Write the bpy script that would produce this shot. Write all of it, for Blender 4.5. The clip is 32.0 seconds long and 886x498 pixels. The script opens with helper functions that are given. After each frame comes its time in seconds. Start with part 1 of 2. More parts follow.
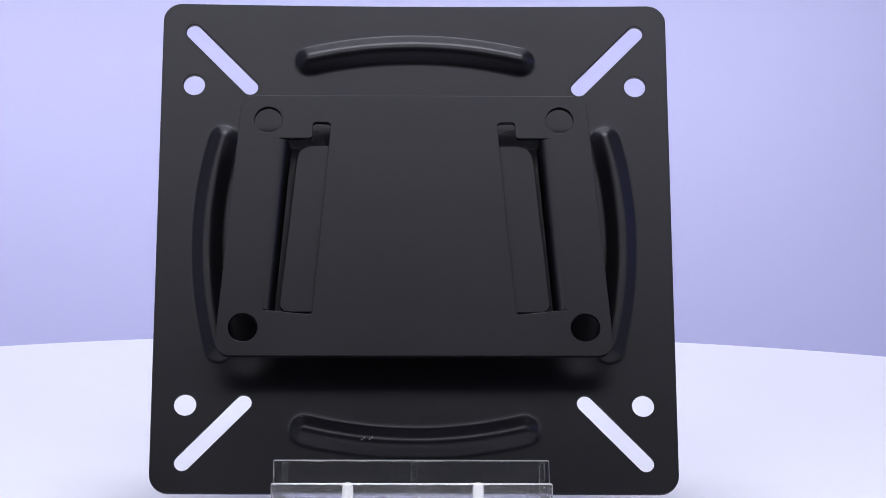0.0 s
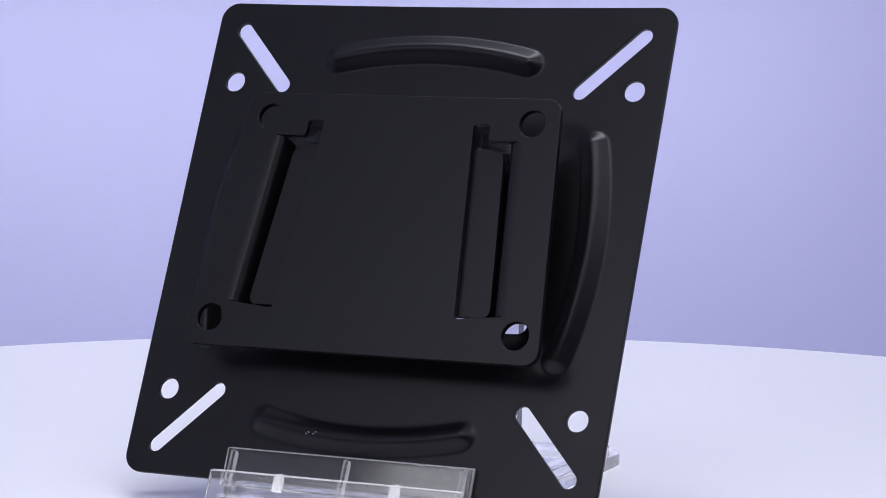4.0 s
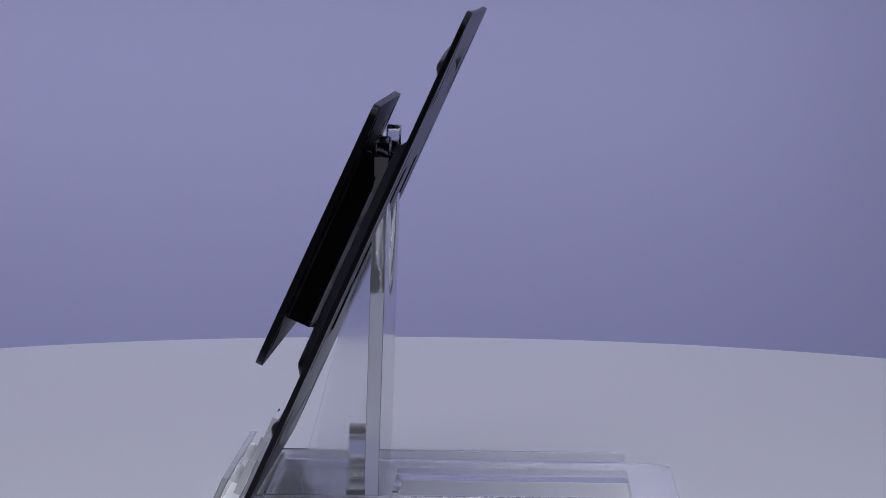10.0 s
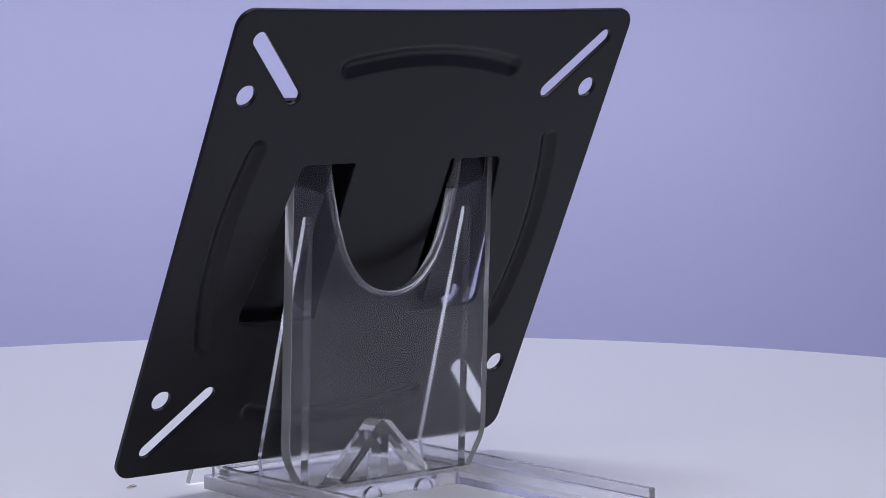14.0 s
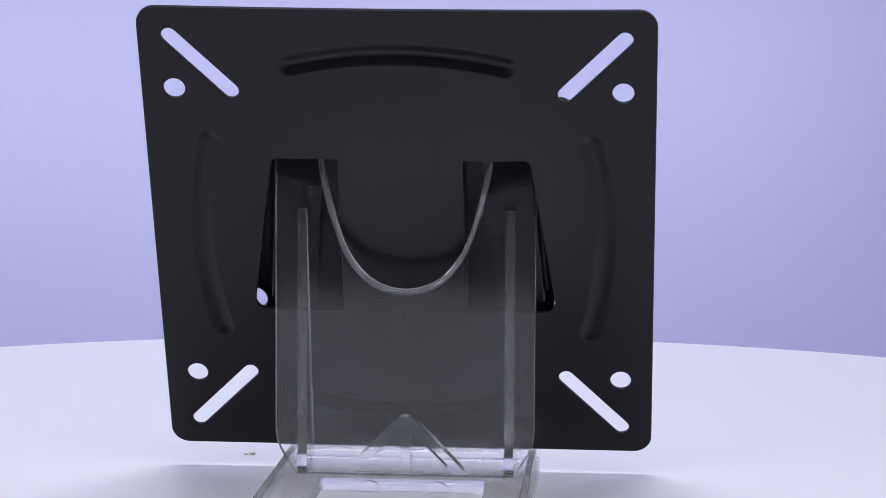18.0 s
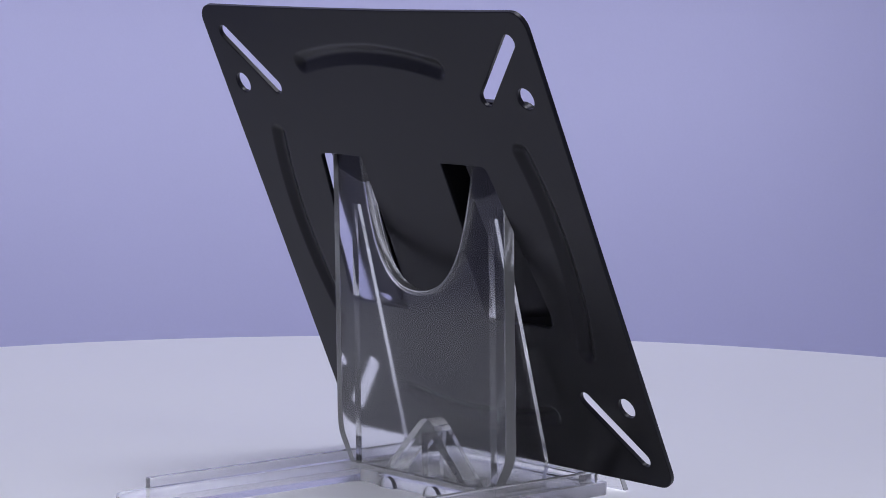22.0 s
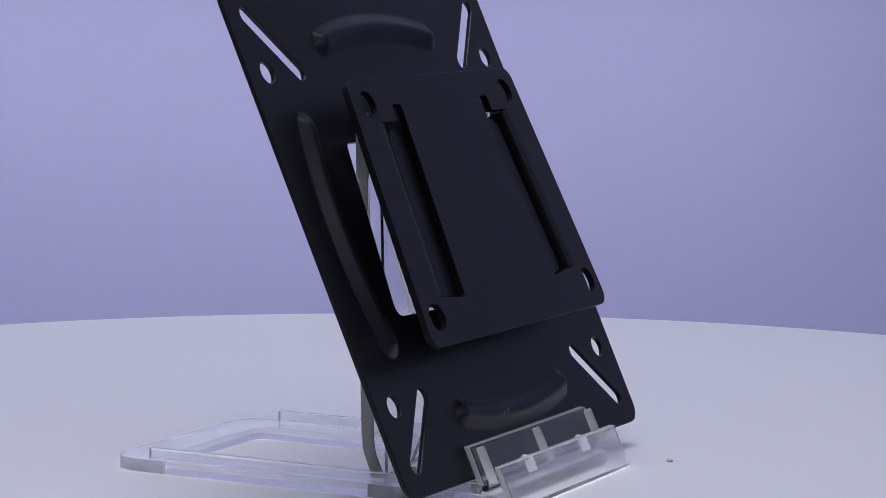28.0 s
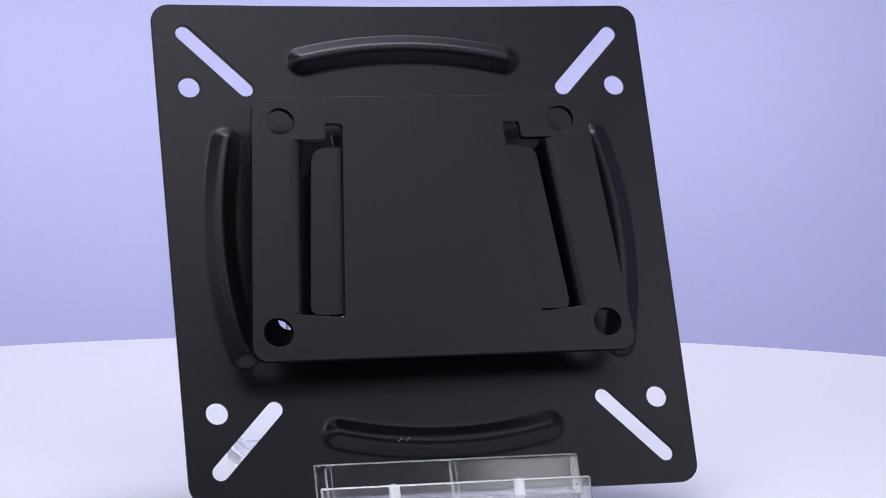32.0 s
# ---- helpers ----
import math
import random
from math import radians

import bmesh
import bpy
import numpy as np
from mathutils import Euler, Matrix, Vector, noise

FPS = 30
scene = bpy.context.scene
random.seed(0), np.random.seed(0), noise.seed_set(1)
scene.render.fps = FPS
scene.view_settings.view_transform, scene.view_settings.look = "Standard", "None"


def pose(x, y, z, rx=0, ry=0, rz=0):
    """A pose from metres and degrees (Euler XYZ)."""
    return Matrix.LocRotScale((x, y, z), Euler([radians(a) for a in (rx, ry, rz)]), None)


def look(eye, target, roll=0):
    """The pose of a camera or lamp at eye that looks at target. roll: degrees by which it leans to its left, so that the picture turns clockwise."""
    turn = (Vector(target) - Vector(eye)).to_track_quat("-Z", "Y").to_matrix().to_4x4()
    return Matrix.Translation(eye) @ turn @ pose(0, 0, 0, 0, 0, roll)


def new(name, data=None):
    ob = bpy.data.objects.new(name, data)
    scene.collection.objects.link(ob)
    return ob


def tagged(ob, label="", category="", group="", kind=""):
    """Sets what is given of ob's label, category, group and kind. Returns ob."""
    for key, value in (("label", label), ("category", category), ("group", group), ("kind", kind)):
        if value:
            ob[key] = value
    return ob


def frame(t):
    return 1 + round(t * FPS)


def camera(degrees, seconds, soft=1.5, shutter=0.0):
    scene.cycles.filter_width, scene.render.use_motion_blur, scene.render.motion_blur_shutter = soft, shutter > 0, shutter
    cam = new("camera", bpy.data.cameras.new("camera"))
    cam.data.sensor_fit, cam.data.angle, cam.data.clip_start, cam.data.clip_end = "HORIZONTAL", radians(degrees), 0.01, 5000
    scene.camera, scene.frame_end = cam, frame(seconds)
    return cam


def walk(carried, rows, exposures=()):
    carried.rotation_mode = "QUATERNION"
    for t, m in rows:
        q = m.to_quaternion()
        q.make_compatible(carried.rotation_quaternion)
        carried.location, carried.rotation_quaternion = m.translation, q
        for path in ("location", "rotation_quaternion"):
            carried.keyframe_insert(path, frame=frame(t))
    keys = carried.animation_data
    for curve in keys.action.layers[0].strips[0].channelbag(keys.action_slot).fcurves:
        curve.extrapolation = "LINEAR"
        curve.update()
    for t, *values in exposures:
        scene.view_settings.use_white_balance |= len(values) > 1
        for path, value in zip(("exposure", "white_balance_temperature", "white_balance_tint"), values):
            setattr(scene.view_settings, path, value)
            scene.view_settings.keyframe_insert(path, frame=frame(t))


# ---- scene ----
from mathutils import geometry

# ------------------------------------------------------------------ camera
cam = camera(18.745, 32.0, soft=0.6)


def eye(pitch=0.0, yaw=0.0, roll=0.0):
    """The tripod's place, with the small tilts that the head takes now and then (degrees)."""
    return (pose(0, -0.6031, 0.1170, 0, 0, -0.773 + yaw) @ pose(0, 0, 0, 90 - 5.765 + pitch)
            @ pose(0, 0, 0, 0, 0, 0.414 + roll))


EXPOSURES = [(0, 0.05), (2, 0.05), (3, -0.01), (6, -0.46), (9, -1.16), (10, -1.27), (12, -1.03), (13, -0.83), (14, -0.62), (17, -0.17), (18, -0.18), (19, -0.2),
             (21, -0.45), (22, -0.68), (23, -0.9), (25, -1.2), (25.5, -1.2), (28, -0.78), (29, -0.53), (30, -0.4), (32, -0.09)]
# as its picture darkens, the camera's white balance drifts a little to blue
EXPOSURES = [(t, e, 6560 + 180 * min(e, 0), 9.5 - 3.0 * min(e, 0)) for t, e in EXPOSURES]
TILTS = [(0, 0), (3.5, 0), (5.5, 0.01), (6, 0.04), (6.5, 0.10), (7, 0.08), (7.5, 0.04), (8, 0.02), (9, 0.04), (12, 0.035), (14.5, 0.02),
         (17, 0.015), (22, 0.015), (24.9, 0.01), (25.2, -0.06), (25.5, -0.13), (26.5, -0.13), (27.4, -0.07), (27.5, -0.12), (27.6, -0.21), (27.8, -0.35),
         (28, -0.46), (28.2, -0.485), (28.3, -0.41), (28.5, -0.25), (28.7, -0.14), (29, -0.06),
         (29.5, -0.02), (30, 0), (32, 0)]
walk(cam, [(t, eye(p)) for t, p in TILTS], EXPOSURES)

# turn of the platter, degrees, clockwise from above
TURNS = [(0, 0), (1.5, 0), (2.0, -1.9), (2.5, -8.9), (3.0, -15.5), (3.5, -21.0), (5.5, -42.3), (6.0, -48.1), (6.5, -53.8), (7.0, -59.5),
         (7.5, -65.2), (8.0, -70.9), (8.5, -76.5), (9.0, -82.1), (9.5, -87.8), (10.0, -93.5), (10.5, -99.3), (11.0, -105.1),
         (11.5, -110.8), (12.0, -116.5), (12.5, -122.3), (13.0, -128.0), (13.5, -133.75), (14.0, -139.5), (14.5, -145.3),
         (15.5, -156.8), (16.5, -168.3), (17.0, -174.1), (17.5, -179.9), (18.0, -185.6), (18.5, -191.3), (19.0, -196.9), (19.5, -202.6),
         (20.0, -208.2), (20.5, -213.9), (21.0, -219.5), (21.5, -225.2), (22.0, -230.8), (22.5, -236.5), (23.0, -242.2),
         (23.5, -248.0), (24.0, -253.75), (24.5, -259.5), (25.0, -265.2), (25.5, -270.9), (26.5, -282.1), (27.5, -293.35), (28.0, -299.1),
         (28.5, -304.9), (29.0, -310.8), (29.5, -316.6), (30.0, -322.3), (30.5, -328.0), (31.0, -333.6), (31.5, -339.3), (32.0, -345.0)]


# ------------------------------------------------------------------ world and light
world = bpy.data.worlds.new("world")
world.use_nodes = True
world.node_tree.nodes["Background"].inputs["Color"].default_value = (0.75, 0.78, 1.0, 1)
world.node_tree.nodes["Background"].inputs["Strength"].default_value = 0.02
scene.world = world


def area_light(name, place, target, sx, sy, watts, colour=(0.93, 0.94, 1.0)):
    lamp = bpy.data.lights.new(name, "AREA")
    lamp.shape, lamp.size, lamp.size_y, lamp.energy, lamp.color = "RECTANGLE", sx, sy, watts, colour
    ob = new(name, lamp)
    ob.matrix_world = look(place, target)
    return ob


area_light("backdrop_light", (-0.15, 0.45, 0.48), (-0.13, 0.70, 0.22), 0.95, 0.16, 0.98)
# three unseen lamps added only to shape the backdrop's bright band
area_light("backdrop_side_fill", (-0.44, 0.43, 0.10), (0.02, 0.70, 0.035), 0.14, 0.12, 0.15)
area_light("backdrop_low_fill", (-0.03, 0.52, -0.09), (-0.03, 0.555, 0.11), 0.5, 0.05, 0.10)
strip = area_light("backdrop_strip_fill", (-0.04, 0.52, 0.20), (-0.04, 0.70, 0.035), 0.5, 0.03, 0.07)
strip.data.spread = radians(60)
area_light("overhead_light", (0.0, 0.06, 0.98), (0, 0.03, 0.05), 0.6, 0.3, 6.9, (0.905, 0.93, 1.0))
area_light("front_light", (0.0, -0.60, 0.90), (0, 0, 0.08), 0.90, 0.26, 3.75)
# unseen fill lamps, added to lift the plate when it stands oblique
area_light("side_fill", (-0.47, -0.52, 0.50), (0, 0, 0.03), 0.30, 0.17, 0.50)
area_light("side_fill", (0.53, -0.46, 0.50), (0, 0, 0.03), 0.30, 0.17, 0.50)


# ------------------------------------------------------------------ materials
def material(name, colour, rough=0.5, metal=0.0, grain=0.0, grain_size=400.0, bump=0.0, bump_size=900.0, stain=0.0, stain_size=6.0, spec=0.5, tint=(1, 1, 1)):
    mat = bpy.data.materials.new(name)
    mat.use_nodes = True
    nodes, links = mat.node_tree.nodes, mat.node_tree.links
    b = nodes["Principled BSDF"]
    b.inputs["Base Color"].default_value = (*colour, 1)
    b.inputs["Roughness"].default_value = rough
    b.inputs["Metallic"].default_value = metal
    b.inputs["Specular IOR Level"].default_value = spec
    b.inputs["Specular Tint"].default_value = (*tint, 1)
    where = nodes.new("ShaderNodeTexCoord")

    def noise_node(size, detail):
        n = nodes.new("ShaderNodeTexNoise")
        n.inputs["Scale"].default_value, n.inputs["Detail"].default_value = size, detail
        links.new(where.outputs["Object"], n.inputs["Vector"])
        return n

    if grain or stain:
        mix = nodes.new("ShaderNodeMix")
        mix.data_type = "RGBA"
        dark = [max(0.0, c * (1 - grain - stain)) for c in colour]
        light = [min(1.0, c * (1 + grain + stain)) for c in colour]
        mix.inputs["A"].default_value, mix.inputs["B"].default_value = (*dark, 1), (*light, 1)
        fine, wide = noise_node(grain_size, 3), noise_node(stain_size, 4)
        total = grain + stain
        weigh = nodes.new("ShaderNodeMix")
        weigh.inputs["Factor"].default_value = stain / total
        links.new(fine.outputs["Fac"], weigh.inputs["A"])
        links.new(wide.outputs["Fac"], weigh.inputs["B"])
        links.new(weigh.outputs["Result"], mix.inputs["Factor"])
        links.new(mix.outputs["Result"], b.inputs["Base Color"])
        rr = nodes.new("ShaderNodeMapRange")
        rr.inputs["To Min"].default_value, rr.inputs["To Max"].default_value = rough * 0.88, min(1, rough * 1.12)
        links.new(wide.outputs["Fac"], rr.inputs["Value"])
        links.new(rr.outputs["Result"], b.inputs["Roughness"])
    if bump:
        bn = nodes.new("ShaderNodeBump")
        bn.inputs["Strength"].default_value, bn.inputs["Distance"].default_value = bump, 0.0002
        links.new(noise_node(bump_size, 2).outputs["Fac"], bn.inputs["Height"])
        links.new(bn.outputs["Normal"], b.inputs["Normal"])
    return mat


def acrylic(name, tint, rough, clarity=0.985, patchy=True):
    mat = bpy.data.materials.new(name)
    mat.use_nodes = True
    nodes, links = mat.node_tree.nodes, mat.node_tree.links
    b = nodes["Principled BSDF"]
    b.inputs["Base Color"].default_value = (*tint, 1)
    b.inputs["Transmission Weight"].default_value = clarity
    b.inputs["IOR"].default_value = 1.49
    b.inputs["Roughness"].default_value = rough
    where = nodes.new("ShaderNodeTexCoord")
    wave, dent = nodes.new("ShaderNodeTexNoise"), nodes.new("ShaderNodeBump")  # moulded faces are slightly wavy
    wave.inputs["Scale"].default_value, wave.inputs["Detail"].default_value = 70, 1
    dent.inputs["Strength"].default_value, dent.inputs["Distance"].default_value = 0.06, 0.0006
    links.new(where.outputs["Object"], wave.inputs["Vector"])
    links.new(wave.outputs["Fac"], dent.inputs["Height"])
    links.new(dent.outputs["Normal"], b.inputs["Normal"])
    if not patchy:
        return mat
    n = nodes.new("ShaderNodeTexNoise")
    n.inputs["Scale"].default_value, n.inputs["Detail"].default_value = 120, 3
    links.new(where.outputs["Object"], n.inputs["Vector"])
    rr = nodes.new("ShaderNodeMapRange")
    rr.inputs["To Min"].default_value, rr.inputs["To Max"].default_value = rough * 0.8, rough * 1.6
    links.new(n.outputs["Fac"], rr.inputs["Value"])
    links.new(rr.outputs["Result"], b.inputs["Roughness"])
    return mat


BLACK = material("black_powder_coat", (0.0045, 0.0044, 0.0056), 0.34, 0.0, 0.32, 900, 0.055, 1900, 0.2, 60, spec=0.33, tint=(0.93, 0.92, 1.0))
CLEAR = acrylic("clear_acrylic", (0.97, 0.975, 0.985), 0.08, 1.0, False)
HAZY = acrylic("hazy_acrylic", (0.93, 0.93, 0.965), 0.12, 0.93)
FROST = acrylic("frosted_acrylic", (0.94, 0.94, 0.955), 0.14, 0.975)
# milky white stands in for light caught by clear edges, dividers and pegs
EDGE = acrylic("milky_edge_shine", (0.94, 0.945, 0.955), 0.16, 0.5)
SIDE = acrylic("soft_cut_side", (0.95, 0.955, 0.97), 0.12, 0.72)
GROUND = acrylic("ground_end", (0.95, 0.955, 0.97), 0.10, 0.985)
# clarity lowered so that white in the colour imitates the U's highlight
ROUND = acrylic("polished_cut_highlight", (0.96, 0.965, 0.98), 0.08, 0.86, False)
WHITE = material("white_platter", (0.80, 0.80, 0.82), 0.38, 0.0, 0.01, 300, 0.03, 500, 0.015, 9)
LILAC = material("lilac_paper", (0.53, 0.532, 0.768), 0.85, 0.0, 0.02, 700, 0.1, 900, 0.03, 3)
VIOLET = material("pale_unseen_wall", (0.56, 0.56, 0.64), 0.9, 0.0, 0.02, 500, 0.1, 800, 0.05, 3)
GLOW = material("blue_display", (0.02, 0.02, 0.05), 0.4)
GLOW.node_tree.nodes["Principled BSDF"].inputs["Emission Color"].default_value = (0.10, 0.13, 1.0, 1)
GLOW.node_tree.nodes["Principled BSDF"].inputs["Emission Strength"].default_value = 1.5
DUSK = material("dark_grey_wall", (0.05, 0.05, 0.052), 0.9, 0.0, 0.02, 500, 0.1, 800, 0.05, 3)
FABRIC = material("pale_surround", (0.62, 0.62, 0.65), 0.9, 0.0, 0.02, 500, 0.1, 800, 0.03, 3)
GREY = material("grey_plastic", (0.25, 0.25, 0.27), 0.5, 0.0, 0.03, 500, 0.05, 900, 0.03, 9)
CRUMB = material("tan_crumb", (0.62, 0.56, 0.46), 0.9, 0.0, 0.2, 1500, 0.2, 1500, 0.1, 300)


# ------------------------------------------------------------------ mesh helpers
def finish(name, bm, mat, parent=None, label="", smooth=40, matrix=None):
    bmesh.ops.recalc_face_normals(bm, faces=bm.faces)
    me = bpy.data.meshes.new(name)
    bm.to_mesh(me)
    bm.free()
    me.materials.append(mat)
    if smooth:
        me.shade_smooth()
        me.set_sharp_from_angle(angle=radians(smooth))
    ob = new(name, me)
    if parent is not None:
        ob.parent = parent
    if matrix is not None:
        ob.matrix_basis = matrix
    if label:
        tagged(ob, label)
    return ob


def part(name, bm, mat, parent, label="", smooth=40, matrix=None):
    return finish(name, bm, mat, parent, label, smooth, matrix)


def soften(ob, width, segments=2, angle=35):
    m = ob.modifiers.new("bevel", "BEVEL")
    m.width, m.segments, m.limit_method, m.angle_limit = width, segments, "ANGLE", radians(angle)
    m.use_clamp_overlap = True
    return ob


def rounded(points, radius, steps=6):
    """A closed outline with its corners rounded; radius is one number or one for each corner."""
    out, n = [], len(points)
    for i, p in enumerate(points):
        r = radius[i] if isinstance(radius, (list, tuple)) else radius
        p, a, b = Vector(p), Vector(points[i - 1]), Vector(points[(i + 1) % n])
        u, v = (a - p).normalized(), (b - p).normalized()
        half = u.angle(v) / 2
        if r <= 0 or half > 1.55:
            out.append(tuple(p))
            continue
        cut = r / math.tan(half)
        centre = p + (u + v).normalized() * (r / math.sin(half))
        s, e = p + u * cut - centre, p + v * cut - centre
        a0, a1 = math.atan2(s.y, s.x), math.atan2(e.y, e.x)
        d = (a1 - a0 + math.pi) % (2 * math.pi) - math.pi
        out += [(centre.x + r * math.cos(a0 + d * k / steps), centre.y + r * math.sin(a0 + d * k / steps)) for k in range(steps + 1)]
    return out


def circle(cx, cy, r, n=28):
    return [(cx + r * math.cos(2 * math.pi * k / n), cy + r * math.sin(2 * math.pi * k / n)) for k in range(n)]


def capsule(a, b, r, n=10):
    a, b = Vector(a), Vector(b)
    base = math.atan2(b.y - a.y, b.x - a.x)
    end = [(b.x + r * math.cos(base - math.pi / 2 + math.pi * k / n), b.y + r * math.sin(base - math.pi / 2 + math.pi * k / n)) for k in range(n + 1)]
    return end + [(a.x + r * math.cos(base + math.pi / 2 + math.pi * k / n), a.y + r * math.sin(base + math.pi / 2 + math.pi * k / n)) for k in range(n + 1)]


def inside(x, y, loop):
    hit, j = False, len(loop) - 1
    for i in range(len(loop)):
        (xi, yi), (xj, yj) = loop[i], loop[j]
        if (yi > y) != (yj > y) and x < (xj - xi) * (y - yi) / (yj - yi) + xi:
            hit = not hit
        j = i
    return hit


def sheet(outline, holes=(), z0=0.0, z1=1.0, extra=(), lift=None, scale=0.001, hollow=None, bulge=0.0):
    """A plate between two heights with real holes through it; lift(x, y) presses it up locally, and its edges stand out by bulge. Numbers in millimetres."""
    verts, edges = [], []
    for loop in (outline, *holes):
        s = len(verts)
        verts += [Vector(p) for p in loop]
        edges += [(s + i, s + (i + 1) % len(loop)) for i in range(len(loop))]
    verts += [Vector(p) for p in extra if inside(*p, outline) and not any(inside(*p, h) for h in holes)]
    vs, _, faces, *_ = geometry.delaunay_2d_cdt(verts, edges, [], 0, 1e-5)
    keep = []
    for f in faces:
        cx, cy = sum(vs[i].x for i in f) / len(f), sum(vs[i].y for i in f) / len(f)
        if inside(cx, cy, outline) and not any(inside(cx, cy, h) for h in holes):
            keep.append(list(f))
    bm = bmesh.new()
    lifts = [lift(v.x, v.y) if lift else 0.0 for v in vs]
    low = [bm.verts.new((v.x * scale, v.y * scale, (z0 + h) * scale)) for v, h in zip(vs, [hollow(v.x, v.y) for v in vs] if hollow else lifts)]
    top = [bm.verts.new((v.x * scale, v.y * scale, (z1 + h) * scale)) for v, h in zip(vs, lifts)]
    count = {}
    for f in keep:
        bm.faces.new([top[i] for i in f])
        bm.faces.new([low[i] for i in reversed(f)])
        for a, b in zip(f, f[1:] + f[:1]):
            count[(a, b)] = count.get((a, b), 0) + 1
    border = [(a, b) for a, b in count if (b, a) not in count]
    if bulge:
        out = {}
        for a, b in border:
            d = (vs[b] - vs[a]).normalized()
            for i in (a, b):
                out[i] = out.get(i, Vector((0, 0))) + Vector((d.y, -d.x))
        rings = []
        for push, down in ((0.0, 0.0), (0.55, 0.4), (1.0, 1.0)):
            for base, sign in ((top, -1), (low, 1)):
                rings.append({i: base[i] if push == 0 else bm.verts.new(base[i].co + Vector((*(n.normalized() * push), sign * down)) * bulge * scale) for i, n in out.items()})
        rings = [rings[0], rings[2], rings[4], rings[5], rings[3], rings[1]]
        for up, below in zip(rings, rings[1:]):
            for a, b in border:
                bm.faces.new([below[a], below[b], up[b], up[a]])
    else:
        for a, b in border:
            bm.faces.new([low[a], low[b], top[b], top[a]])
    for v in [v for v in bm.verts if not v.link_faces]:
        bm.verts.remove(v)
    return bm


def block(x0, x1, y0, y1, z0, z1, bm=None, scale=0.001):
    bm = bm or bmesh.new()
    c = [bm.verts.new((x * scale, y * scale, z * scale)) for z in (z0, z1) for x, y in ((x0, y0), (x1, y0), (x1, y1), (x0, y1))]
    for f in ((3, 2, 1, 0), (4, 5, 6, 7), (0, 1, 5, 4), (1, 2, 6, 5), (2, 3, 7, 6), (3, 0, 4, 7)):
        bm.faces.new([c[i] for i in f])
    return bm


def lathe(profile, n=128, scale=1.0):
    """A closed turned body from (radius, height) pairs that start and end on the axis."""
    bm = bmesh.new()
    rings = []
    for r, z in profile:
        if r == 0:
            rings.append([bm.verts.new((0, 0, z * scale))])
        else:
            rings.append([bm.verts.new((r * scale * math.cos(2 * math.pi * k / n), r * scale * math.sin(2 * math.pi * k / n), z * scale)) for k in range(n)])
    for a, b in zip(rings, rings[1:]):
        for k in range(n):
            k2 = (k + 1) % n
            if len(a) == 1:
                bm.faces.new([a[0], b[k], b[k2]])
            elif len(b) == 1:
                bm.faces.new([a[k], b[0], a[k2]])
            else:
                bm.faces.new([a[k], b[k], b[k2], a[k2]])
    return bm


UPRIGHT = pose(0, 0, 0, 90)  # drawn flat (x, height), stands up facing the viewer
SIDEWAYS = pose(0, 0, 0, 90, 0, 90)  # drawn flat (depth, height), stands up edge on


# ------------------------------------------------------------------ the studio
def studio():
    bm = bmesh.new()
    profile = [(-1.2, -0.26), (0.55, -0.26)]
    profile += [(0.55 + 0.15 * math.sin(a), -0.26 + 0.15 * (1 - math.cos(a))) for a in (radians(k * 9) for k in range(1, 11))]
    profile += [(0.70, 1.10)]
    thick = 0.003
    rows = []
    for i, (y, z) in enumerate(profile):
        a, b = profile[max(0, i - 1)], profile[min(len(profile) - 1, i + 1)]
        d = Vector((b[0] - a[0], b[1] - a[1])).normalized()
        rows.append([bm.verts.new((x, y + d.y * o, z - d.x * o)) for x, o in ((-0.9, 0), (0.9, 0), (0.9, thick), (-0.9, thick))])
    for a, b in zip(rows, rows[1:]):
        for k in range(4):
            bm.faces.new([a[k], a[(k + 1) % 4], b[(k + 1) % 4], b[k]])
    bm.faces.new(rows[0]), bm.faces.new(rows[-1])
    tagged(finish("backdrop", bm, LILAC, smooth=40), "seamless lilac paper backdrop curving up behind the turntable", "backdrop", kind="structure")
    # unseen walls and ceiling, added for what they reflect and bounce back
    for name, box, mat, label in (
            ("wall_west", (-0.93, -0.91, -1.25, 0.75, -0.28, 1.1), VIOLET, "unseen pale lilac-white wall added around the set"),
            ("wall_east", (0.91, 0.93, -1.25, 0.75, -0.28, 1.1), VIOLET, "unseen pale lilac-white wall added around the set"),
            ("wall_south", (-0.93, 0.93, -1.28, -1.25, -0.28, 1.1), DUSK, "unseen dark grey wall added behind the tripod"),
            ("wall_north", (-0.93, 0.93, 0.75, 0.77, -0.28, 1.1), VIOLET, "unseen pale lilac-white wall added around the set")):
        tagged(finish(name, block(*box, scale=1), mat, smooth=0), label, "wall", kind="structure")
    tagged(finish("ceiling", block(-0.95, 0.95, -1.3, 0.8, 1.1, 1.12, scale=1), FABRIC, smooth=0), "unseen pale ceiling added over the set", "ceiling", kind="structure")
    tagged(finish("floor", block(-0.95, 0.95, -1.3, 0.8, -0.295, -0.28, scale=1), FABRIC, smooth=0), "pale tabletop under the backdrop", "table", kind="structure")


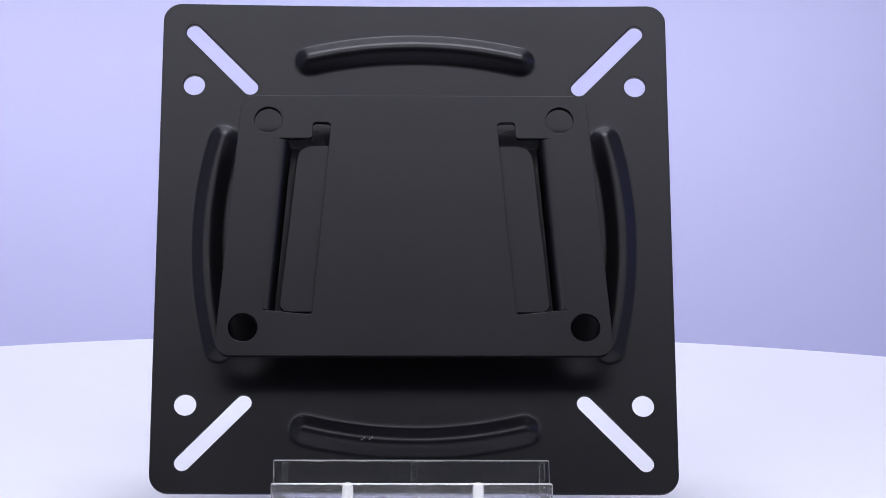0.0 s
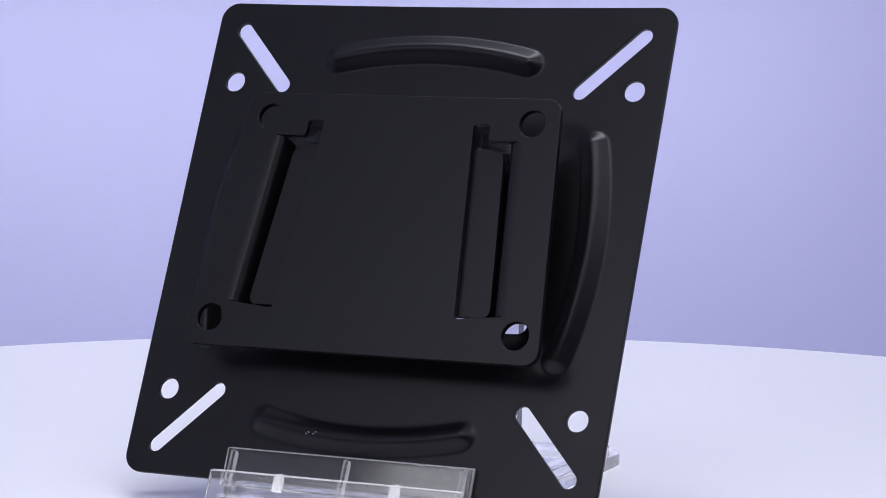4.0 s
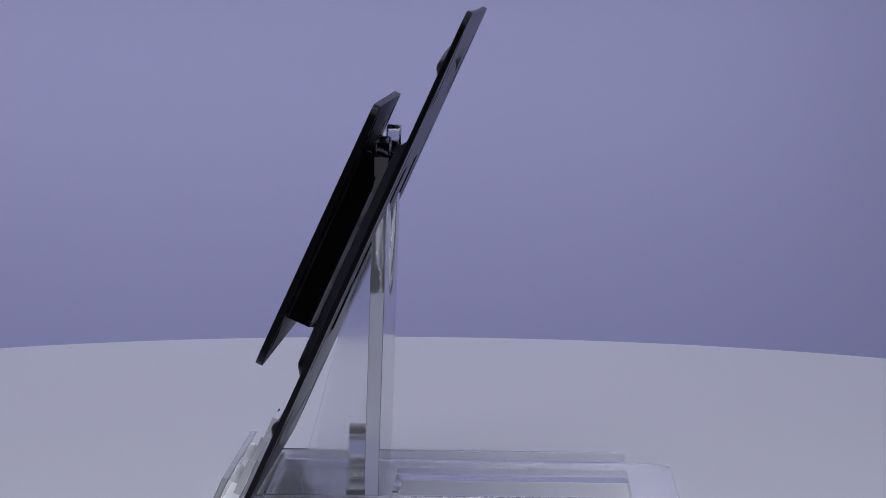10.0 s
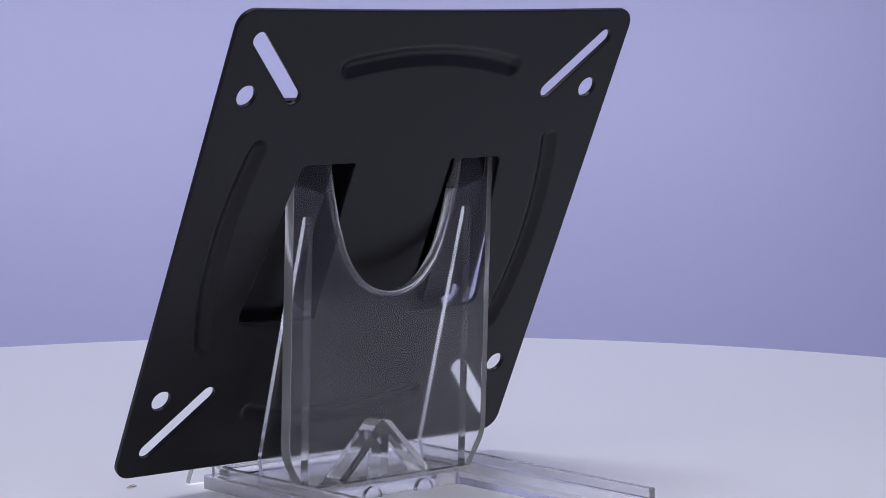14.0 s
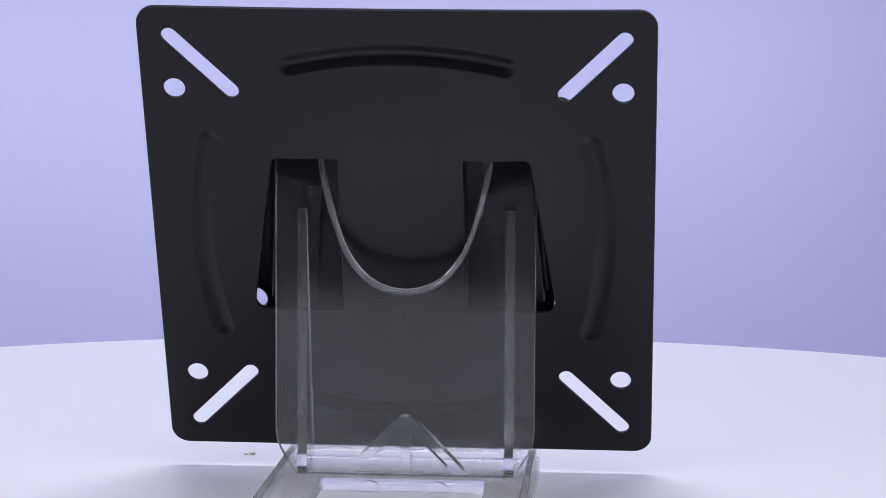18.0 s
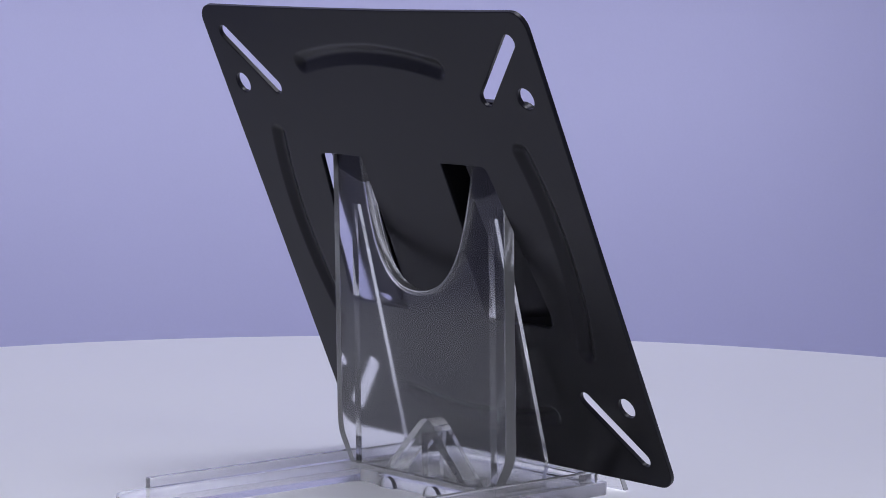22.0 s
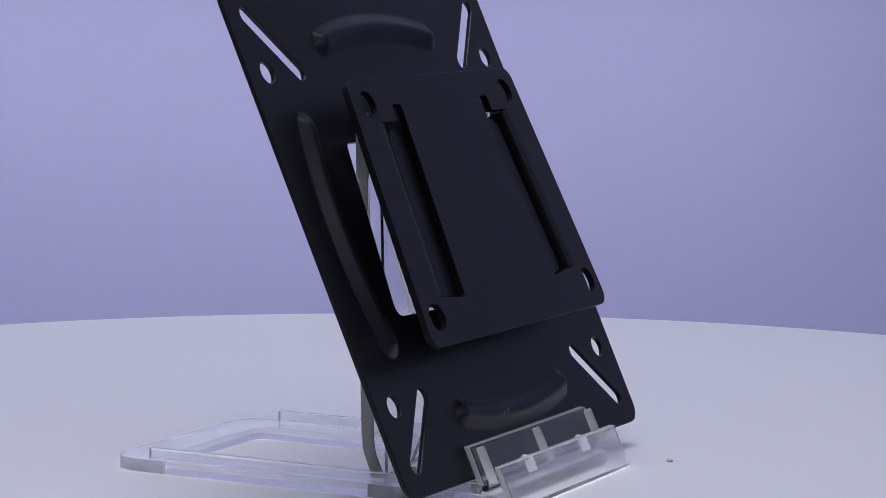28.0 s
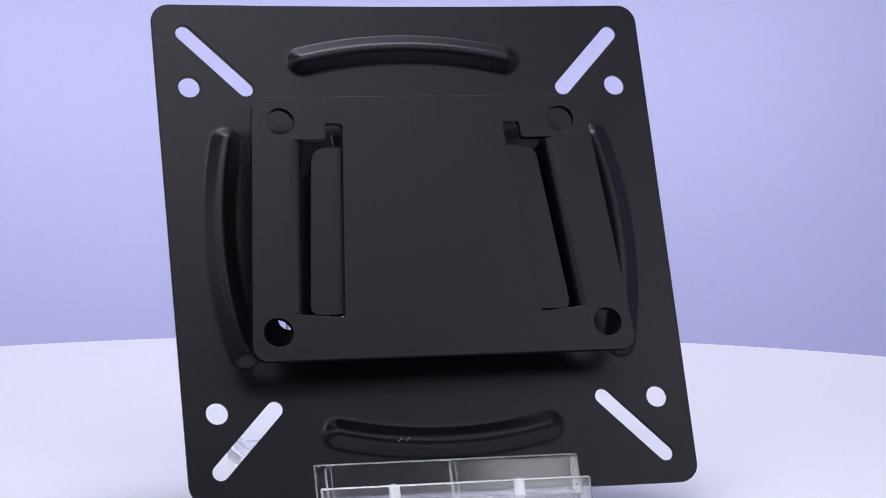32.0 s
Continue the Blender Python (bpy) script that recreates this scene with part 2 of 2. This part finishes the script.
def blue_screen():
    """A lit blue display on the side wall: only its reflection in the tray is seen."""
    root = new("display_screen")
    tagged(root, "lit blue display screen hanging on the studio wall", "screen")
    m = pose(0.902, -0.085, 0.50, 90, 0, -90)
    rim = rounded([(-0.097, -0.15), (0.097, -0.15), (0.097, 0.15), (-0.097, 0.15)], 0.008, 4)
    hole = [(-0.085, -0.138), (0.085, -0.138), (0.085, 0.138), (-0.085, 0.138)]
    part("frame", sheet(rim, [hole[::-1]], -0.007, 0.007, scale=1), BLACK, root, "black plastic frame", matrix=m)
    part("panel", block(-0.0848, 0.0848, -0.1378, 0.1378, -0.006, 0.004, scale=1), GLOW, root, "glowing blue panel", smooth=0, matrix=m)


def turntable():
    R = 0.277
    prof = [(0, -0.022), (R - 0.004, -0.022), (R - 0.001, -0.020), (R, -0.017), (R, -0.004), (R - 0.0012, -0.001), (R - 0.004, 0), (0, 0)]
    root = new("turntable")
    tagged(root, "large round white turntable on a grey motor base", "turntable")
    platter = part("platter", lathe(prof, 256), WHITE, root, "smooth white round platter", smooth=50)
    prof = [(0, -0.2595), (0.2, -0.2595), (0.205, -0.25), (0.16, -0.06), (0.155, -0.0225), (0, -0.0225)]
    part("motor_base", lathe(prof, 96), GREY, root, "grey plastic motor base", smooth=50)
    return platter


# ------------------------------------------------------------------ the bracket
LEAN = 24.18
CENTRE = (0.0017, -0.00785, 0.05817)


def arc_rib(cx, cy, ex, ey):
    """Distance function of a bowed rib: middle (cx, cy), one end (ex, ey), the other end mirrored. Millimetres."""
    if abs(cx) < abs(cy):
        half, sag, sign, flip = abs(ex), abs(cy) - abs(ey), math.copysign(1, cy), False
    else:
        half, sag, sign, flip = abs(ey), abs(cx) - abs(ex), math.copysign(1, cx), True
    R = (half * half + sag * sag) / (2 * sag)
    mid = max(abs(cx), abs(cy))
    limit = math.asin(half / R)

    def dist(x, y):
        u, v = (y, x * sign) if flip else (x, y * sign)
        a = math.atan2(u, v - (mid - R))
        if abs(a) < limit:
            return abs(math.hypot(u, v - (mid - R)) - R)
        s = math.copysign(1, u)
        return math.hypot(u - s * half, v - (mid - R) - R * math.cos(limit))
    return dist


# middle and end of each rib's crest line, and half its width
RIBS = [(arc_rib(0, 46.4, 23.9, 43.5), 3.5), (arc_rib(0, -46.0, 24.0, -43.1), 3.8), (arc_rib(-46.15, 0, -42.95, 24.4), 3.5), (arc_rib(46.15, 0, 42.95, 24.4), 3.5)]
RIB_HIGH = 1.9


def rib_reach(x, y):
    """0 on a rib's crest, 1 at its foot."""
    return min(d(x, y) / half for d, half in RIBS)


def rib_lift(x, y, narrow=1.0, high=RIB_HIGH):
    k = 1 - rib_reach(x, y) / narrow
    if k <= 0:
        return 0.0
    foot = 0.3 if y < -30 else 0.06  # the lower rib is pressed less sharply
    rise = k * k / (2 * foot) if k < foot else k - foot / 2
    return high * (rise - max(0.0, k - 0.62) ** 2 / 0.76) / (0.81 - foot / 2)  # straight pressed flanks, a rounded crest and a small fillet at the foot


def rib_hollow(x, y):
    return rib_lift(x, y, 0.74, 1.2)


def rib_points():
    """Rows of points that run along each rib, so that its flanks come out smooth. Millimetres."""
    out = []
    offsets = [-1.18, -1.0, -0.93, -0.86, -0.76, -0.66, -0.54, -0.42, -0.32, -0.24, -0.16, -0.08]
    offsets = offsets + [0.0] + [-o for o in offsets[::-1]]
    for mid, end, half, flip, sign, wide in ((46.4, 43.5, 23.9, False, 1, 3.5), (46.0, 43.1, 24.0, False, -1, 3.7),
                                             (46.15, 42.95, 24.4, True, -1, 3.45), (46.15, 42.95, 24.4, True, 1, 3.45)):
        sag = mid - end
        R = (half * half + sag * sag) / (2 * sag)
        limit = math.asin(half / R)
        rows = [(limit * k / 24, o * wide) for k in range(-24, 25) for o in offsets]
        pts = [((R + o) * math.sin(a), (R + o) * math.cos(a) + mid - R) for a, o in rows]
        for s in (-1, 1):
            for ring in offsets[13:]:
                for k in range(1, 12):
                    w = math.pi * k / 12
                    t = s * limit
                    along, across = ring * wide * math.sin(w), ring * wide * math.cos(w)
                    ex, ey = R * math.sin(t), R * math.cos(t) + mid - R
                    pts.append((ex + s * along * math.cos(t) + across * math.sin(t), ey - s * along * math.sin(t) + across * math.cos(t)))
        out += [(v * sign, u) if flip else (u, v * sign) for u, v in pts]
    return out


def monitor_plate(parent):
    outline = rounded([(-57.2, -57.1), (57.2, -57.1), (57.2, 57.3), (-57.2, 57.3)], 4.0, 8)
    top = [(x, 57.3 - 0.42 * (1 - (x / 53.2) ** 2)) for x in range(48, -49, -6)]  # the sheared top edge sags a little
    outline = outline[:27] + top + outline[27:]
    holes = []
    for sx in (-1, 1):
        for sy in (-1, 1):
            holes.append(circle(sx * 50.0, sy * 37.5, 2.62))
            holes.append(capsule((sx * 37.3, sy * 37.0), (sx * 50.3, sy * 50.5), 1.98))
        window = [(sx * 14.0, -19.9), (sx * 35.4, -19.5), (sx * 29.3, 20.3), (sx * 14.0, 20.3)]
        holes.append(rounded(window, [0.6, 2.6, 1.6, 0.6], 5))
    extra = [(x * 2.6, y * 2.6) for x in range(-21, 22) for y in range(-21, 22)]
    near = rib_points()
    extra = [p for p in extra if rib_reach(*p) > 1.35]
    ob = part("monitor_plate", sheet(outline, holes, -0.6, 0.6, near + extra, rib_lift, hollow=rib_hollow, bulge=0.18), BLACK, parent,
              "black square steel plate with holes, slots and pressed ribs", smooth=32)
    for sx in (-1, 1):
        # the web folded out of the window and its dovetail flange
        web = sheet(rounded([(-19.0, 0.4), (19.6, 0.4), (18.9, 8.3), (-18.6, 8.3)], [0, 0, 1, 1], 4), (), -0.7, 0.7)
        part("web", web, BLACK, ob, matrix=pose(sx * 0.0135, 0, 0, 0, 0, 0) @ pose(0, 0, 0, 90, 0, 90))
        flange = [(sx * 12.8, -18.8), (sx * 29.5, -18.8), (sx * 25.75, 19.6), (sx * 12.8, 19.6)]
        bends = [1.0, 1.8, 3.3, 1.0]
        if sx < 0:
            flange, bends = flange[::-1], bends[::-1]
        soften(part("flange", sheet(rounded(flange, bends, 6), (), 7.8, 9.0), BLACK, ob), 0.0003, 3)
    return ob


def wall_plate(parent):
    outline = rounded([(-43.3, -29.2), (43.3, -29.2), (38.2, 31.0), (-38.2, 31.0)], 3.2, 6)
    holes = []
    for sx in (-1, 1):
        holes.append(circle(sx * 32.3, 25.2, 3.1))
        holes.append(circle(sx * 37.1, -22.85, 3.2))
        slot = [(sx * 18.4, 24.6), (sx * 22.4, 24.75), (sx * 22.5, 20.9), (sx * 30.2, 20.9), (sx * 33.5, -18.8), (sx * 22.2, -20.0)]
        if sx > 0:
            slot = slot[::-1]
        holes.append(rounded(slot, 0.8, 3))
    ob = part("wall_plate", sheet(outline, holes, 9.2, 10.8), BLACK, parent, "smaller black trapezoid steel plate with two long slots")
    soften(ob, 0.0005, 3)
    for sx in (-1, 1):
        a, b = Vector((sx * 29.0, 20.7)), Vector((sx * 32.3, -18.75))
        d = (b - a).normalized()
        n = Vector((d.y, -d.x))
        if n.x * sx < 0:
            n = -n
        # folded channel behind the slot's outer edge: a rounded bend, a wall and a lip, lengthened and tilted to keep
        # the gap dark
        prof = [(2.0, 10.805), (0.5, 10.8), (-0.05, 10.7), (-0.5, 10.45), (-0.85, 10.1), (-1.1, 9.6), (-1.25, 9.0), (-1.35, 8.2), (-1.4, 5.4), (-1.7, 4.9), (-11.0, 3.6), (-11.0, 2.7),
                (-0.6, 3.9), (-0.3, 4.3), (-0.25, 8.0), (-0.1, 8.6), (0.2, 9.0), (0.7, 9.2), (2.0, 9.22)]
        bm = bmesh.new()
        ends = [[bm.verts.new(((p.x + n.x * o) * 0.001, (p.y + n.y * o) * 0.001, z * 0.001)) for o, z in prof] for p in (a, b)]
        k = len(prof)
        for i in range(k):
            bm.faces.new([ends[0][i], ends[0][(i + 1) % k], ends[1][(i + 1) % k], ends[1][i]])
        bm.faces.new(ends[0]), bm.faces.new(ends[1][::-1])
        part("channel", bm, BLACK, ob)
    return ob


def dust(parent, local):
    rnd = random.Random(8)
    for x, y in ((-10.9, -45.6), (-9.7, -45.9), (-11.4, -46.0), (-9.2, -45.5)):
        bm = bmesh.new()
        bmesh.ops.create_icosphere(bm, subdivisions=1, radius=0.00022)
        for v in bm.verts:
            v.co *= 0.7 + 0.6 * rnd.random()
        part("dust_speck", bm, GREY, parent, "pale grey dust speck", matrix=local @ pose(x * 0.001, y * 0.001, 0.0036))


def bracket():
    root = new("monitor_wall_bracket")
    tagged(root, "black powder-coated steel monitor wall bracket leaning on a clear stand", "wall bracket")
    local = pose(*CENTRE, 0, 0, 0.25) @ pose(0, 0, 0, 90 - LEAN) @ pose(0, 0, 0, 0, 0, 0.1)
    a = monitor_plate(root)
    b = wall_plate(root)
    a.matrix_basis, b.matrix_basis = local, local @ pose(-0.0002, 0, 0, 0, 0, 0.12)
    dust(root, local)
    return root


# ------------------------------------------------------------------ the clear stand
MID = 0.7  # the stand's middle line
YAW = pose(0, 0, 0, 0, 0, 1.0)  # it stands a little askew under the bracket


def stand():
    root = new("display_stand")
    tagged(root, "clear acrylic display easel with a front tray", "display stand")
    side = pose(MID * 0.001, 0, 0)

    def clear(name, bm, label="", matrix=None, bevel=0.0003, mat=CLEAR, cut_edges="", edge=EDGE):
        ob = part(name, bm, mat, root, label, smooth=30, matrix=YAW @ (matrix if matrix is not None else side))
        ob.visible_shadow = False
        if cut_edges:  # the narrow cut edges are milky, in place of the light they catch, the broad faces clear
            ob.data.materials.append(edge)
            for f in ob.data.polygons:
                n = f.normal
                milky = {"all": abs(n.z) < 0.5, "end": n.x > 0.9 or n.y > 0.9, "panel": abs(n.x) > 0.5 or n.z > 0.7}[cut_edges]
                f.material_index = 1 if milky else 0
        if bevel:
            soften(ob, bevel, 2)
        return ob

    # foot: a flat frame with an opening
    outline = rounded([(-30.2, -36.0), (30.2, -36.0), (30.2, 61.5), (-30.2, 61.5)], [1.5, 1.5, 7, 7], 8)
    opening = rounded([(-19.0, -2.5), (19.0, -2.5), (19.0, 51.0), (-19.0, 51.0)], 1.2, 3)
    clear("foot", sheet(outline, [opening[::-1]], 0.05, 3.0), mat=HAZY, bevel=0.0006)
    for sx in (-1, 1):
        clear("rail", block(min(sx * 27.6, sx * 29.5), max(sx * 27.6, sx * 29.5), -33, 50.8, 3.004, 5.6), mat=HAZY)
        # side gusset under the bracket
        tri = rounded([(-20.6, 3.02), (-7.87, 3.02), (-6.24, 64.6), (-7.1, 64.6), (-22.0, 8.0)], [1.0, 0, 0, 0.3, 4.0], 5)
        clear("gusset", sheet(tri, (), -1.08, 1.08), matrix=pose((MID + sx * 23.8) * 0.001, 0, 0) @ SIDEWAYS, cut_edges="end", edge=GROUND)
    # upright with a U-shaped cut between two prongs
    u = [(19.6, 82.5), (18.6, 76.2), (17.3, 69.0), (15.6, 62.0), (14.0, 57.3), (12.3, 54.0), (10.2, 51.2), (7.9, 49.0), (5.4, 47.5), (2.7, 46.7), (0.0, 46.4)]
    loop = [(-25.0, 3.25), (25.0, 3.25), (26.6, 5.6), (28.4, 8.6), (29.4, 11.0), (29.7, 13.5), (29.7, 79.0), (28.5, 82.0), (26.0, 83.2), (22.5, 83.2)]
    loop += u + [(-x, z) for x, z in u[-2::-1]] + [(-22.5, 83.2), (-26.0, 83.2), (-28.5, 82.0), (-29.7, 79.0), (-29.7, 13.5), (-29.4, 11.0), (-28.4, 8.6), (-26.6, 5.6)]
    back = pose(0, 0, 0.03) @ pose(0, 0, 0, -1.5) @ pose(0, 0, -0.03)  # it leans back a little
    upright = clear("upright", sheet(loop, (), 4.0, 7.1), matrix=side @ back @ UPRIGHT, bevel=0)
    upright.data.materials.append(SIDE), upright.data.materials.append(ROUND)
    for f in upright.data.polygons:  # the outer sides are cut, the U is polished round and whitened for its highlight
        if abs(f.normal.z) < 0.5:
            f.material_index = 0 if f.center.y > 0.076 else 1 if abs(f.center.x) > 0.0245 else 2
    cut = {(round(x, 2), round(z, 2)) for x, z in u} | {(round(-x, 2), round(z, 2)) for x, z in u}
    weight = upright.data.attributes.new("bevel_weight_edge", "FLOAT", "EDGE")
    for e in upright.data.edges:
        a, b = (upright.data.vertices[i].co for i in e.vertices)
        on_cut = all((round(v.x * 1000, 2), round(v.y * 1000, 2)) in cut for v in (a, b))
        if on_cut and max(a.y, b.y) < 0.077 and abs(a.z - b.z) < 1e-6 and (a - b).length < 0.012:
            weight.data[e.index].value = 1.0
    round_cut = upright.modifiers.new("round_cut", "BEVEL")
    round_cut.limit_method, round_cut.width, round_cut.segments = "WEIGHT", 0.0013, 4
    round_cut.material = 2
    soften(upright, 0.0004, 2, 50)
    # brace shaped like a letter A in front of the upright
    outer = rounded([(-16.0, 1.2), (16.0, 1.2), (15.2, 2.6), (0.0, 18.2), (-15.2, 2.6)], [0.4, 0.4, 0.4, 3.4, 0.4], 6)
    left = rounded([(-11.9, 2.9), (-1.15, 2.9), (-1.15, 13.6)], 0.4, 3)
    right = rounded([(1.15, 13.6), (1.15, 2.9), (11.9, 2.9)], 0.4, 3)
    clear("brace", sheet(outer, [left[::-1], right[::-1]], 7.9, 12.6), matrix=side @ UPRIGHT, bevel=0.0005)
    for sx in (-1, 1):
        stop = [(sx * 7.8 + 2.6 * math.cos(math.pi * k / 10), 0.1 + 2.6 * math.sin(math.pi * k / 10)) for k in range(11)]
        clear("stop", sheet(stop, (), 1.2, 2.45), matrix=side @ UPRIGHT, bevel=0)
    # ledge under the bracket's lower edge
    clear("ledge", block(-26, 26, -33.6, -29.6, 3.004, 5.15))
    # front tray: two leaning panels with pegs and dividers
    lean = math.tan(radians(LEAN))

    def panel(name, top_y, top_z, half, thick, low_z=0.3, mat=CLEAR, label=""):
        bm = bmesh.new()
        ring = []
        for z in (low_z, top_z):
            y = top_y - (top_z - z) * lean
            ring.append([bm.verts.new((x * 0.001, (y + o) * 0.001, z * 0.001)) for x, o in ((-half, 0), (half, 0), (half, thick), (-half, thick))])
        for k in range(4):
            bm.faces.new([ring[0][k], ring[0][(k + 1) % 4], ring[1][(k + 1) % 4], ring[1][k]])
        bm.faces.new(ring[0]), bm.faces.new(ring[1])
        return clear(name, bm, mat=mat, label=label, cut_edges="panel")

    panel("tray_back", -30.95, 13.2, 29.8, 1.6, 5.2)
    panel("tray_front", -38.3, 9.5, 30.1, 1.5, mat=FROST, label="low clear front panel with its edges whitened as if lit")
    up = pose(0, 0, 0, 90 - LEAN)
    for x in (-27.2, 0.5, 28.1):
        clear("divider", sheet(rounded([(-0.6, 0), (0.6, 0), (0.6, 8.2), (-0.6, 8.2)], [0, 0, 0.55, 0.55], 4), (), 0.02, 1.6),
              matrix=pose((MID + x) * 0.001, -0.0347, 0.0052) @ up, bevel=0.0001, cut_edges="all")
    for x in (-13.7, 14.2):
        dome = [(0, 2.4), (1.2, 2.4), (1.2, 5.0)] + [(1.2 * math.cos(a), 5.0 + 1.6 * math.sin(a)) for a in (radians(k * 15) for k in range(1, 6))] + [(0, 6.6)]
        clear("peg", lathe(dome, 20, 0.001), matrix=pose((MID + x) * 0.001, -0.0386, 0.0035) @ pose(0, 0, 0, -LEAN), bevel=0, mat=EDGE)
    return root


def crumb(x, y, size, seed):
    rnd = random.Random(seed)
    bm = bmesh.new()
    bmesh.ops.create_icosphere(bm, subdivisions=2, radius=size)
    for v in bm.verts:
        v.co *= 0.7 + 0.6 * rnd.random()
        v.co.z = v.co.z * 0.35 + size * 0.3
        v.co.x += x
        v.co.y += y
    low = min(v.co.z for v in bm.verts)
    for v in bm.verts:
        v.co.z -= low
    ob = finish("crumb", bm, CRUMB, smooth=60)
    return tagged(ob, "tiny pale tan crumb lying on the white platter", "crumb", group="crumbs on the platter")


studio()
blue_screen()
PLATTER = turntable()
BRACKET = bracket()
STAND = stand()
CRUMBS = [crumb(0.0426, -0.0470, 0.0008, 3), crumb(0.0441, -0.0462, 0.0005, 5)]


def motions():
    rows = [(t, pose(0, 0, 0, 0, 0, a)) for t, a in TURNS]
    for thing in (PLATTER, BRACKET, STAND, *CRUMBS):
        walk(thing, rows)


motions()
